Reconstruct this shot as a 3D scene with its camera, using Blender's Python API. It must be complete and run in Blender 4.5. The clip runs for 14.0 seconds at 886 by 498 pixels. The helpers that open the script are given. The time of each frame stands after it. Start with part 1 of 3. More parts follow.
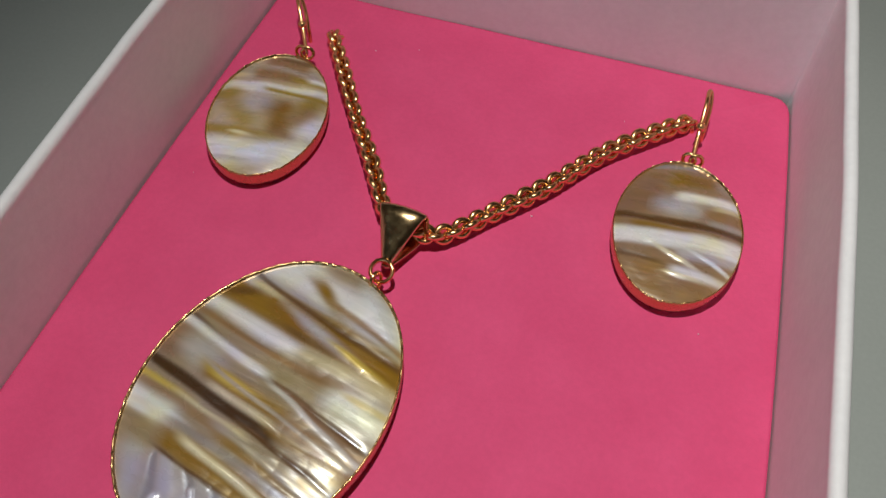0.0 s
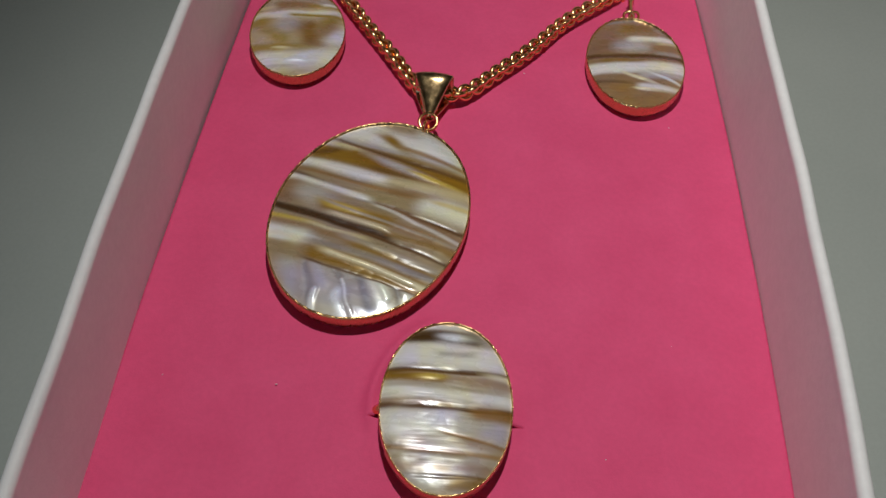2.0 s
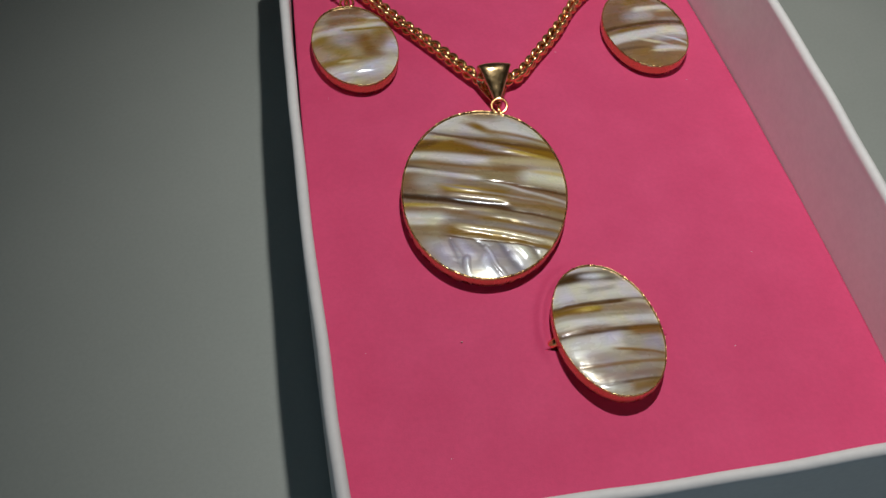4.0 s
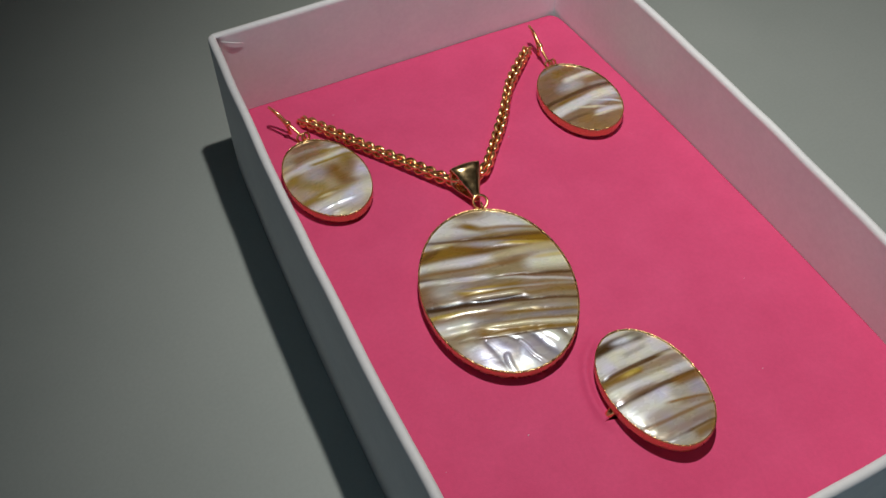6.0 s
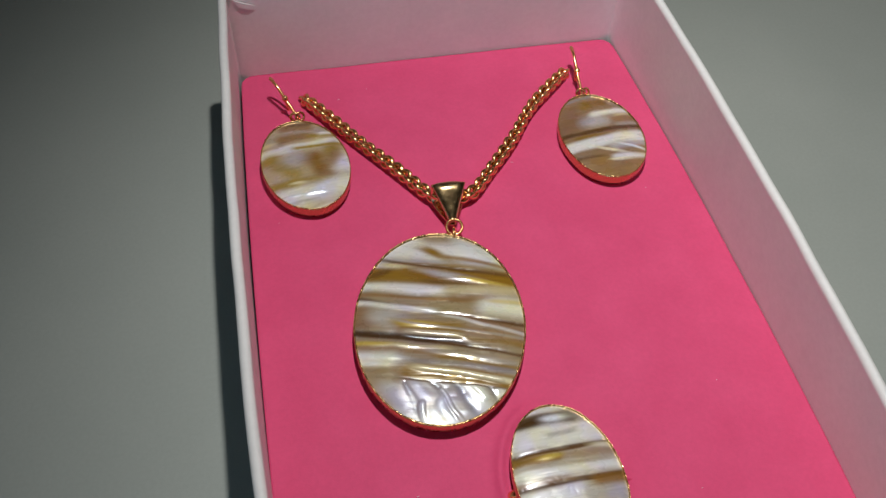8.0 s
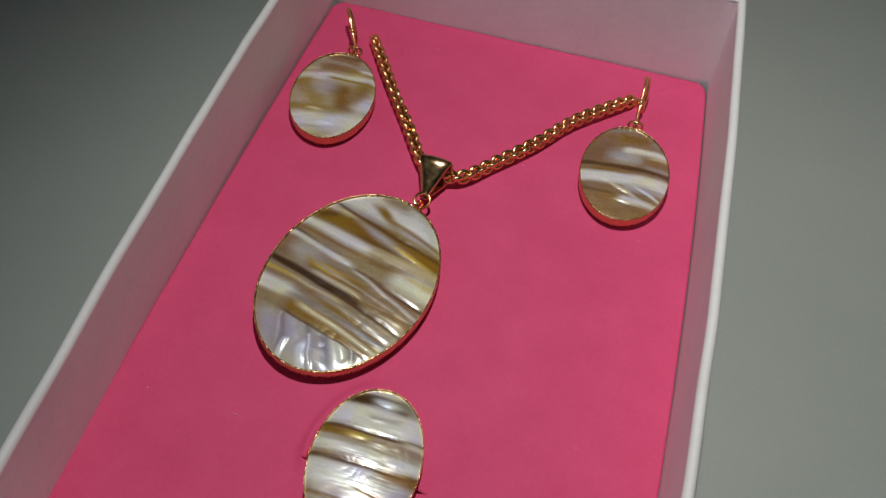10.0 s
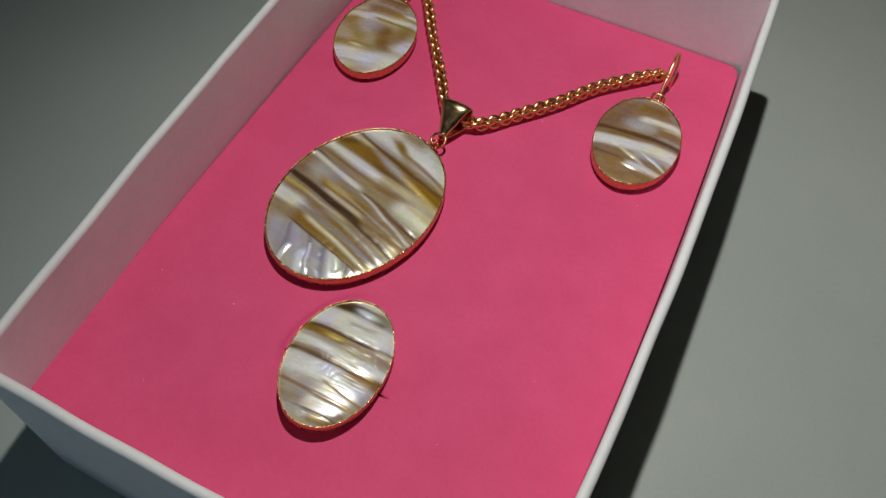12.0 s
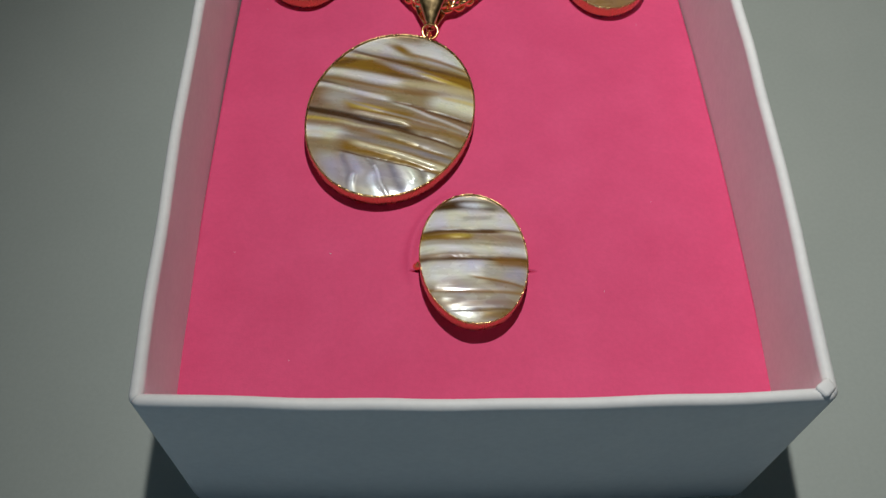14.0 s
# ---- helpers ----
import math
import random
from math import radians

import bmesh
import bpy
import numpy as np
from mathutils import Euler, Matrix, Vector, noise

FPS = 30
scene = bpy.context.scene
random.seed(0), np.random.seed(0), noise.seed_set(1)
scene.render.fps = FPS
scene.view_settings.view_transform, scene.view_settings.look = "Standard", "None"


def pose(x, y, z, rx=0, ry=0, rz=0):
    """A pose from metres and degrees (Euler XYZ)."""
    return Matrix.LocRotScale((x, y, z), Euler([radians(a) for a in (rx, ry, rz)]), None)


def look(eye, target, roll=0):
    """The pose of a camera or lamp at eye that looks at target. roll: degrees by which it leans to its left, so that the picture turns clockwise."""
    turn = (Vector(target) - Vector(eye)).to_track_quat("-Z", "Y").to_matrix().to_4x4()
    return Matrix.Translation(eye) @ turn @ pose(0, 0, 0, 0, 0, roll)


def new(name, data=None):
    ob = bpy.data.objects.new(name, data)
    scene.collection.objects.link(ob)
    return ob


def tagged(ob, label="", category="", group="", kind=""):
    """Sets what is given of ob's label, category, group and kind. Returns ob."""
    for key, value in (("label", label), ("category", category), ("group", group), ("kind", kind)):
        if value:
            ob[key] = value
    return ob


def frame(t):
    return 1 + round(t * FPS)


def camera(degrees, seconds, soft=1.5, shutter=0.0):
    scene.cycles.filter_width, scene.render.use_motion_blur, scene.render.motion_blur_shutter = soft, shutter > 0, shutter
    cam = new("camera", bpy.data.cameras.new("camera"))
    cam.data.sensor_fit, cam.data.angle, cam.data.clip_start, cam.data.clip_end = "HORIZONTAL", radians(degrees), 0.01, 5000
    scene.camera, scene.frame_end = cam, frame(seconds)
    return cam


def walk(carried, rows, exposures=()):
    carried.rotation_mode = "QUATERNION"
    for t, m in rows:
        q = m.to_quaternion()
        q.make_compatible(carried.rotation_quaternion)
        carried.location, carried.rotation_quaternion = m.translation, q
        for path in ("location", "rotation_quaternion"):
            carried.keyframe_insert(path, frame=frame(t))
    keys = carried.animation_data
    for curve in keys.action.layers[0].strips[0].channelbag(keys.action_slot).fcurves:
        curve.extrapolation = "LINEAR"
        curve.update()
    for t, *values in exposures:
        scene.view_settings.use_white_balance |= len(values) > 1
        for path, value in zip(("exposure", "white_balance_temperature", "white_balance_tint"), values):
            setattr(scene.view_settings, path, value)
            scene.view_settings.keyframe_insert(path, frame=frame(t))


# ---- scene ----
cam = camera(56.16, 14.0)
ROWS = [
    (0.0, 0.0249, -0.0539, 0.1585, 33.62, -0.47, 17.57),
    (0.5, 0.0203, -0.0690, 0.1699, 34.56, -1.10, 14.83),
    (1.0, 0.0138, -0.0834, 0.1717, 34.65, -1.20, 12.72),
    (1.5, 0.0129, -0.0964, 0.1799, 34.85, -0.59, 7.20),
    (2.0, 0.0023, -0.1175, 0.1709, 35.67, -0.78, 4.10),
    (2.5, -0.0161, -0.1274, 0.1790, 34.65, -1.96, 1.09),
    (2.7, -0.0263, -0.1266, 0.1815, 34.08, -1.38, -1.98),
    (4.8, -0.0657, -0.1388, 0.2023, 35.32, -2.13, -13.22),
    (5.0, -0.0690, -0.1362, 0.2051, 35.94, -1.52, -15.28),
    (5.5, -0.0701, -0.1238, 0.2149, 36.74, 0.60, -20.59),
    (6.0, -0.0843, -0.1187, 0.2132, 37.46, 0.99, -25.71),
    (6.5, -0.0831, -0.1158, 0.2183, 37.15, 2.05, -29.47),
    (7.0, -0.0747, -0.1170, 0.2202, 37.15, 0.84, -27.18),
    (7.5, -0.0641, -0.1146, 0.2181, 37.12, 0.20, -20.80),
    (8.0, -0.0447, -0.1108, 0.2040, 36.29, -1.76, -11.71),
    (8.2, -0.0362, -0.1149, 0.2004, 36.52, -2.75, -7.73),
    (10.3, 0.0323, -0.1079, 0.2096, 33.66, -1.73, 18.61),
    (10.5, 0.0345, -0.1151, 0.2225, 34.17, -2.09, 20.49),
    (11.0, 0.0500, -0.1250, 0.2332, 32.76, -1.09, 26.37),
    (11.5, 0.0589, -0.1238, 0.2220, 30.71, -0.20, 27.72),
    (12.0, 0.0544, -0.1166, 0.2132, 31.95, -1.14, 25.84),
    (12.5, 0.0525, -0.1370, 0.2300, 32.43, -0.68, 21.36),
    (13.0, 0.0312, -0.1590, 0.2280, 33.06, 0.42, 13.75),
    (13.5, 0.0123, -0.1520, 0.2116, 33.14, 2.22, 6.25),
    (14.0, -0.0096, -0.1475, 0.1903, 31.57, -0.65, -0.75),
]
walk(cam, [(t, pose(x, y, z, rx, ry, rz)) for t, x, y, z, rx, ry, rz in ROWS],
     exposures=[(0.0, -0.06, 6500, 10), (1.5, -0.25, 6500, 10), (2.5, -0.28, 6500, 10), (5.0, -0.16, 6500, 10), (6.5, -0.06, 6450, 10), (8.0, 0.02, 6450, 10), (10.5, -0.32, 6450, 8),
                (11.5, -0.25, 6450, 7), (12.0, -0.16, 6450, 7), (13.0, -0.14, 6400, 6), (13.5, -0.16, 6400, 6), (14.0, -0.05, 6400, 7)])

# ---- light: one small lamp close over the table, an added cool fill behind the viewer ----
world = bpy.data.worlds.new("world")
scene.world = world
world.use_nodes = True
world.node_tree.nodes["Background"].inputs["Color"].default_value = (0.35, 0.45, 0.6, 1)
world.node_tree.nodes["Background"].inputs["Strength"].default_value = 0.05

lamp_data = bpy.data.lights.new("lamp", "SPOT")
lamp_data.energy, lamp_data.color, lamp_data.shadow_soft_size = 3.2, (1.0, 0.965, 0.91), 0.0045
lamp_data.spot_size, lamp_data.spot_blend = radians(131), 1.0
lamp = new("lamp", lamp_data)
lamp.matrix_world = look((0.001, 0.028, 0.340), (0.160, -0.025, 0.0))

# added bluish fill with no seen source, brightens the box front and left table
fill_data = bpy.data.lights.new("cool_fill_light", "AREA")
fill_data.energy, fill_data.color, fill_data.shape = 0.9, (0.50, 0.76, 1.0), "RECTANGLE"
fill_data.size, fill_data.size_y = 0.6, 0.5
cool_fill = new("cool_fill_light", fill_data)
cool_fill.matrix_world = look((-0.40, -0.88, 0.40), (-0.08, 0, 0.02))

scene.view_settings.exposure = 0.0


# ---- materials ----
def material(name, base, rough=0.6, metal=0.0, spec=0.5):
    m = bpy.data.materials.new(name)
    m.use_nodes = True
    b = m.node_tree.nodes["Principled BSDF"]
    b.inputs["Base Color"].default_value = (*base, 1)
    b.inputs["Roughness"].default_value = rough
    b.inputs["Metallic"].default_value = metal
    b.inputs["Specular IOR Level"].default_value = spec
    return m, m.node_tree, b


def node(tree, kind, **inputs):
    n = tree.nodes.new(kind)
    for key, value in inputs.items():
        n.inputs[key.replace("_", " ")].default_value = value
    return n


def coords(tree, scale=(1, 1, 1)):
    c = tree.nodes.new("ShaderNodeTexCoord")
    m = tree.nodes.new("ShaderNodeMapping")
    m.inputs["Scale"].default_value = scale
    tree.links.new(c.outputs["Object"], m.inputs["Vector"])
    return m.outputs["Vector"]


def noise_of(tree, vector, scale, detail=4.0, rough=0.6, distortion=0.0):
    n = node(tree, "ShaderNodeTexNoise", Scale=scale, Detail=detail, Roughness=rough, Distortion=distortion)
    tree.links.new(vector, n.inputs["Vector"])
    return n.outputs["Fac"]


def ramp(tree, fac, stops):
    r = tree.nodes.new("ShaderNodeValToRGB")
    e = r.color_ramp.elements
    while len(e) > 1:
        e.remove(e[0])
    e[0].position, e[0].color = stops[0][0], (*stops[0][1], 1)
    for p, c in stops[1:]:
        e.new(p).color = (*c, 1)
    tree.links.new(fac, r.inputs["Fac"])
    return r.outputs["Color"]


def bump(tree, bsdf, fac, strength, distance):
    b = node(tree, "ShaderNodeBump", Strength=strength, Distance=distance)
    tree.links.new(fac, b.inputs["Height"])
    tree.links.new(b.outputs["Normal"], bsdf.inputs["Normal"])


def mix(tree, fac, a, b, mode="MIX"):
    n = tree.nodes.new("ShaderNodeMix")
    n.data_type, n.blend_type = "RGBA", mode
    for value, socket in ((fac, n.inputs[0]), (a, n.inputs[6]), (b, n.inputs[7])):
        if isinstance(value, bpy.types.NodeSocket):
            tree.links.new(value, socket)
        else:
            socket.default_value = value if isinstance(value, float) else (*value, 1)
    return n.outputs[2]


def math_node(tree, op, a, b, c=None):
    n = tree.nodes.new("ShaderNodeMath")
    n.operation = op
    for value, socket in zip((a, b, c), n.inputs):
        if isinstance(value, bpy.types.NodeSocket):
            tree.links.new(value, socket)
        elif value is not None:
            socket.default_value = value
    return n.outputs[0]


def mottled(name, low, high, scale, rough, grain, depth, metal=0.0, spec=0.5):
    """A surface with broad colour drift and fine relief."""
    m, t, b = material(name, high, rough, metal, spec)
    v = coords(t)
    broad = noise_of(t, v, scale, 5.0)
    fine = noise_of(t, v, grain * 0.35, 2.0)
    fleck = ramp(t, fine, [(0.32, (0.93, 0.93, 0.93)), (0.68, (1.05, 1.05, 1.05))])
    t.links.new(mix(t, 0.4, ramp(t, broad, [(0.3, low), (0.7, high)]), fleck, "MULTIPLY"), b.inputs["Base Color"])
    bump(t, b, noise_of(t, v, grain, 3.0), 0.35, depth)
    return m


TABLE = mottled("table_laminate", (0.382, 0.424, 0.398), (0.434, 0.474, 0.446), 9.0, 0.55, 2500.0, 0.0001)
WHITE_PAPER = mottled("white_paper", (0.73, 0.74, 0.755), (0.79, 0.795, 0.80), 60.0, 0.6, 1800.0, 0.0001)
PINK = mottled("pink_foam_sheet", (0.69, 0.072, 0.195), (0.75, 0.088, 0.225), 70.0, 0.75, 2600.0, 0.00012, spec=0.3)
# warm tint picked so the unseen walls bounce brownish fill into the shadows
WALL_PAINT = mottled("wall_paint", (0.50, 0.36, 0.26), (0.56, 0.41, 0.30), 2.0, 0.8, 120.0, 0.001)
FLOOR = mottled("floor_board", (0.18, 0.13, 0.09), (0.26, 0.19, 0.13), 3.0, 0.5, 60.0, 0.001)


def gold_material(name, base, rough):
    m, t, b = material(name, base, rough, 1.0)
    v = coords(t)
    wear = noise_of(t, v, 420.0, 3.0)
    r = node(t, "ShaderNodeMapRange", From_Min=0.3, From_Max=0.7, To_Min=rough * 0.7, To_Max=rough * 1.5)
    t.links.new(wear, r.inputs["Value"])
    t.links.new(r.outputs["Result"], b.inputs["Roughness"])
    bump(t, b, noise_of(t, v, 260.0, 2.0), 0.25, 0.0002)
    return m


GOLD = gold_material("rose_gold_plate", (0.90, 0.54, 0.23), 0.17)
GOLD_BEZEL = gold_material("worn_gold_edge", (0.66, 0.44, 0.19), 0.27)
GOLD_BAIL = gold_material("yellow_gold_plate", (0.74, 0.54, 0.28), 0.20)


def shell_material():
    """Mother of pearl: its stripes and painted glints lie in the mesh's colours, the gloss and the fine growth lines
    here.
    """
    m, t, b = material("mother_of_pearl", (0.7, 0.65, 0.6), 0.24)
    tint = t.nodes.new("ShaderNodeAttribute")
    tint.attribute_name = "pearl"
    streak = noise_of(t, coords(t, (50, 900, 1)), 1.0, 3.0, 0.5, 0.6)
    light = ramp(t, streak, [(0.3, (0.78, 0.73, 0.68)), (0.52, (1.0, 1.0, 1.0)), (0.75, (1.12, 1.12, 1.14))])
    t.links.new(mix(t, 0.18, tint.outputs["Color"], light, "MULTIPLY"), b.inputs["Base Color"])
    cloud = noise_of(t, coords(t, (150, 260, 1)), 1.0, 2.0)
    r = node(t, "ShaderNodeMapRange", From_Min=0.35, From_Max=0.65, To_Min=0.21, To_Max=0.34)
    t.links.new(cloud, r.inputs["Value"])
    t.links.new(r.outputs["Result"], b.inputs["Roughness"])
    film = node(t, "ShaderNodeMapRange", From_Min=0.3, From_Max=0.7, To_Min=105.0, To_Max=200.0)
    t.links.new(cloud, film.inputs["Value"])
    t.links.new(film.outputs["Result"], b.inputs["Thin Film Thickness"])
    b.inputs["IOR"].default_value = 1.62
    b.inputs["Thin Film IOR"].default_value = 1.50
    b.inputs["Coat Weight"].default_value = 0.6
    b.inputs["Coat Roughness"].default_value = 0.10
    b.inputs["Metallic"].default_value = 0.12
    bump(t, b, streak, 0.10, 0.0002)
    return m


SHELL = shell_material()
WHITE_S, CREAM, PEARL, LILAC, GREY_S = (0.80, 0.795, 0.775), (0.66, 0.57, 0.34), (0.42, 0.36, 0.28), (0.49, 0.465, 0.47), (0.31, 0.28, 0.27)
OCHRE, AMBER, TAN, ROSE, BROWN, DARK = (0.275, 0.150, 0.018), (0.25, 0.118, 0.018), (0.31, 0.180, 0.075), (0.265, 0.148, 0.080), (0.130, 0.063, 0.022), (0.080, 0.040, 0.014)
HONEY, GOLDEN, BUTTER, ICE_GLINT, PALE_GREEN = (0.36, 0.245, 0.045), (0.62, 0.46, 0.09), (0.80, 0.74, 0.50), (0.78, 0.82, 0.85), (0.70, 0.73, 0.62)
PENDANT, RING, PALE, TAN_ONE = [], [], [], []


def band(where, u0, u1, v0, v1, half, hue, strength=1.0, rise=0.0, bend=0.0, sharp=3):
    """A growth band or painted glint across a shell: its span along u, its height at u = -1 and 1, half width, colour,
    strength, relief, sag and edge.
    """
    where.append((u0, u1, v0, v1, half, Vector(hue), strength, rise, bend, sharp))


# the pendant's shell, from the top down; bright bands with high rise are painted glints
band(PENDANT, -1.20, 1.20, 0.827, 0.684, 0.110, WHITE_S, 1.0, 0, 0.0, 3)
band(PENDANT, 0.17, 1.20, 1.337, 0.590, 0.062, PALE_GREEN, 0.8, 0.8, 0.0, 3)
band(PENDANT, -1.20, 0.84, 0.676, 0.615, 0.021, LILAC, 0.6, 0, 0.0, 3)
band(PENDANT, -0.33, 0.07, 1.128, 0.328, 0.041, OCHRE, 1.0, -0.5, 0, 3)
band(PENDANT, -0.01, 1.20, 0.866, 0.571, 0.021, TAN, 0.9, -0.4, 0, 3)
band(PENDANT, -0.54, -0.30, 0.997, 0.663, 0.062, WHITE_S, 0.9, 0.3, 0, 3)
band(PENDANT, -1.20, 1.20, 0.544, 0.429, 0.131, OCHRE, 1.0, -0.2, 0.0, 6)
band(PENDANT, -1.20, 1.20, 0.712, 0.506, 0.021, BROWN, 0.8, -0.9, 0.03, 3)
band(PENDANT, -1.20, -0.70, 0.656, 0.348, 0.034, WHITE_S, 1.0, 1.2, 0.0, 3)
band(PENDANT, -0.66, -0.45, 0.642, 0.452, 0.021, CREAM, 1.0, 1.4, 0.0, 3)
band(PENDANT, -0.84, -0.65, 0.419, 1.051, 0.028, BROWN, 0.7, -0.4, 0.0, 3)
band(PENDANT, -0.49, 0.64, 0.574, 0.362, 0.048, AMBER, 0.7, 0.2, 0.0, 3)
band(PENDANT, -0.15, 0.34, 0.686, 0.319, 0.028, LILAC, 1.0, 1.2, 0.0, 2)
band(PENDANT, 0.31, 0.68, 0.627, 0.357, 0.021, GOLDEN, 1.0, 1.3, 0.0, 3)
band(PENDANT, -0.12, 0.29, 0.506, 0.311, 0.021, BROWN, 0.6, -0.3, 0.0, 3)
band(PENDANT, -1.20, 0.09, 0.358, 0.270, 0.048, WHITE_S, 1.0, 0.5, 0.0, 3)
band(PENDANT, 0.02, 1.20, 0.308, 0.332, 0.041, CREAM, 0.8, 0.3, 0.0, 3)
band(PENDANT, 0.41, 1.20, 0.223, 0.148, 0.097, WHITE_S, 1.0, 0.4, 0.0, 3)
band(PENDANT, 0.50, 1.20, 0.210, 0.210, 0.021, GOLDEN, 0.6, 0, 0.0, 3)
band(PENDANT, -1.20, 0.38, 0.269, 0.169, 0.021, TAN, 0.9, 0.1, 0.0, 3)
band(PENDANT, 0.16, 0.54, 0.128, 0.286, 0.028, TAN, 0.7, -0.2, 0.0, 3)
band(PENDANT, -1.20, 1.20, 0.229, -0.025, 0.022, BROWN, 1.0, -1.1, 0.03, 3)
band(PENDANT, 0.06, 1.20, 0.231, -0.091, 0.028, ROSE, 0.7, -0.3, 0.0, 3)
band(PENDANT, -1.20, -0.01, 0.180, 0.039, 0.031, WHITE_S, 1.0, 0.9, 0.02, 3)
band(PENDANT, -0.01, 1.20, 0.244, -0.127, 0.017, WHITE_S, 0.7, 0.6, 0.0, 3)
band(PENDANT, -1.20, -0.77, 0.029, -0.051, 0.090, ROSE, 0.9, -0.2, 0.0, 6)
band(PENDANT, -0.76, -0.47, 0.081, -0.263, 0.069, LILAC, 0.9, 0.2, 0.0, 3)
band(PENDANT, -0.58, 0.33, -0.017, -0.127, 0.055, OCHRE, 1.0, -0.1, 0.0, 3)
band(PENDANT, -0.42, -0.14, 0.011, -0.131, 0.028, GOLDEN, 1.0, 0.9, 0.0, 3)
band(PENDANT, 0.26, 1.20, 0.046, -0.186, 0.048, TAN, 0.9, 0.1, 0.0, 3)
band(PENDANT, -0.61, 1.20, 0.076, -0.161, 0.014, PEARL, 0.8, 0.5, 0.03, 3)
band(PENDANT, -0.42, 0.25, -0.058, -0.237, 0.025, CREAM, 1.0, 1.9, 0.0, 3)
band(PENDANT, -1.20, 0.35, -0.119, -0.298, 0.034, DARK, 1.0, -1.0, 0.0, 5)
band(PENDANT, 0.17, 1.20, -0.129, -0.233, 0.028, OCHRE, 0.7, 0.2, 0.0, 3)
band(PENDANT, -0.05, 1.20, -0.131, -0.339, 0.018, BROWN, 0.95, -0.9, 0.0, 3)
band(PENDANT, -1.20, -0.60, -0.219, -0.322, 0.018, GOLDEN, 1.0, 1.6, 0.0, 3)
band(PENDANT, -0.63, 0.08, -0.214, -0.355, 0.015, CREAM, 0.8, 0.9, 0.0, 3)
band(PENDANT, -1.20, -0.07, -0.270, -0.378, 0.028, TAN, 0.9, -0.1, 0.0, 3)
band(PENDANT, -0.21, 1.20, -0.215, -0.431, 0.024, PEARL, 0.9, 0.5, 0.0, 3)
band(PENDANT, -0.14, 1.20, -0.258, -0.472, 0.022, OCHRE, 0.8, -0.4, 0.0, 3)
band(PENDANT, -1.20, -0.43, -0.360, -0.465, 0.069, WHITE_S, 0.95, 0.4, 0.0, 3)
band(PENDANT, -0.87, -0.50, -0.343, -0.451, 0.017, ICE_GLINT, 1.0, 1.5, 0.0, 3)
band(PENDANT, -0.97, -0.69, -0.419, -0.490, 0.015, ICE_GLINT, 0.9, 1.0, 0.0, 3)
band(PENDANT, -0.43, 1.20, -0.361, -0.498, 0.024, GREY_S, 0.7, 0.2, 0.0, 3)
band(PENDANT, -0.50, 1.20, -0.466, -0.602, 0.059, OCHRE, 1.0, -0.2, 0.0, 6)
band(PENDANT, -0.33, 1.20, -0.377, -0.595, 0.025, BUTTER, 1.0, 2.2, 0.015, 3)
band(PENDANT, -0.49, 1.20, -0.536, -0.670, 0.011, BROWN, 0.9, -1.0, 0.0, 3)
# no growth band: a faintly tinted swell shaped to catch glare at top right
band(PENDANT, 0.15, 1.20, 1.020, 0.900, 0.220, PALE_GREEN, 0.15, 3.0)

# the finger ring's shell, with a bluish glint painted on its dark band
band(RING, -1.20, 1.20, 0.880, 0.974, 0.037, WHITE_S, 0.9, 0.3, 0.0, 3)
band(RING, -1.20, 0.50, 0.754, 0.789, 0.102, DARK, 1.0, -0.3, 0.0, 6)
band(RING, 0.22, 1.20, 0.987, 0.746, 0.083, GREY_S, 0.8, 0, 0.0, 3)
band(RING, -0.06, 0.21, 0.790, 0.790, 0.046, ICE_GLINT, 1.0, 1.6, 0.0, 3)
band(RING, -1.20, 1.20, 0.550, 0.550, 0.148, WHITE_S, 1.0, 0.4, 0.0, 6)
band(RING, -0.22, 0.43, 0.480, 0.634, 0.037, GREY_S, 0.6, 0.5, 0.0, 3)
band(RING, -1.20, 1.20, 0.319, 0.352, 0.033, BROWN, 1.0, -1.0, -0.02, 5)
band(RING, -1.20, 0.03, 0.260, 0.260, 0.065, OCHRE, 1.0, 0, 0.0, 3)
band(RING, -0.39, -0.11, 0.248, 0.320, 0.028, GOLDEN, 0.9, 1.0, 0.0, 3)
band(RING, -0.03, 1.20, 0.270, 0.249, 0.065, TAN, 0.6, 0.1, 0.0, 3)
band(RING, 0.64, 1.20, 0.481, 0.309, 0.028, BUTTER, 0.9, 1.2, 0.0, 3)
band(RING, -1.20, 1.20, 0.102, 0.057, 0.074, WHITE_S, 1.0, 0.5, 0.0, 3)
band(RING, -1.20, 0.88, 0.162, 0.149, 0.028, PEARL, 0.7, 0.3, 0.0, 3)
band(RING, -1.20, 1.20, -0.081, -0.069, 0.039, BROWN, 1.0, -1.0, 0.0, 5)
band(RING, 0.33, 1.20, -0.097, -0.132, 0.074, AMBER, 0.9, 0, 0.0, 3)
band(RING, -1.20, 0.03, -0.030, -0.030, 0.037, TAN, 0.6, 0, 0.0, 3)
band(RING, -1.20, 0.24, -0.273, -0.236, 0.130, WHITE_S, 1.0, 0.4, 0.0, 5)
band(RING, 0.10, 1.20, -0.227, -0.305, 0.083, LILAC, 0.8, 0.2, 0.0, 3)
band(RING, -0.10, 1.20, -0.241, -0.483, 0.022, TAN, 1.0, -0.7, 0.0, 3)
band(RING, 0.12, 1.20, -0.284, -0.527, 0.046, ROSE, 0.5, 0.0, 0.0, 3)
band(RING, -1.20, 1.20, -0.517, -0.567, 0.028, TAN, 1.0, -0.8, 0.02, 3)
band(RING, -1.20, 1.20, -0.626, -0.655, 0.056, PEARL, 0.9, 0.3, 0.0, 3)
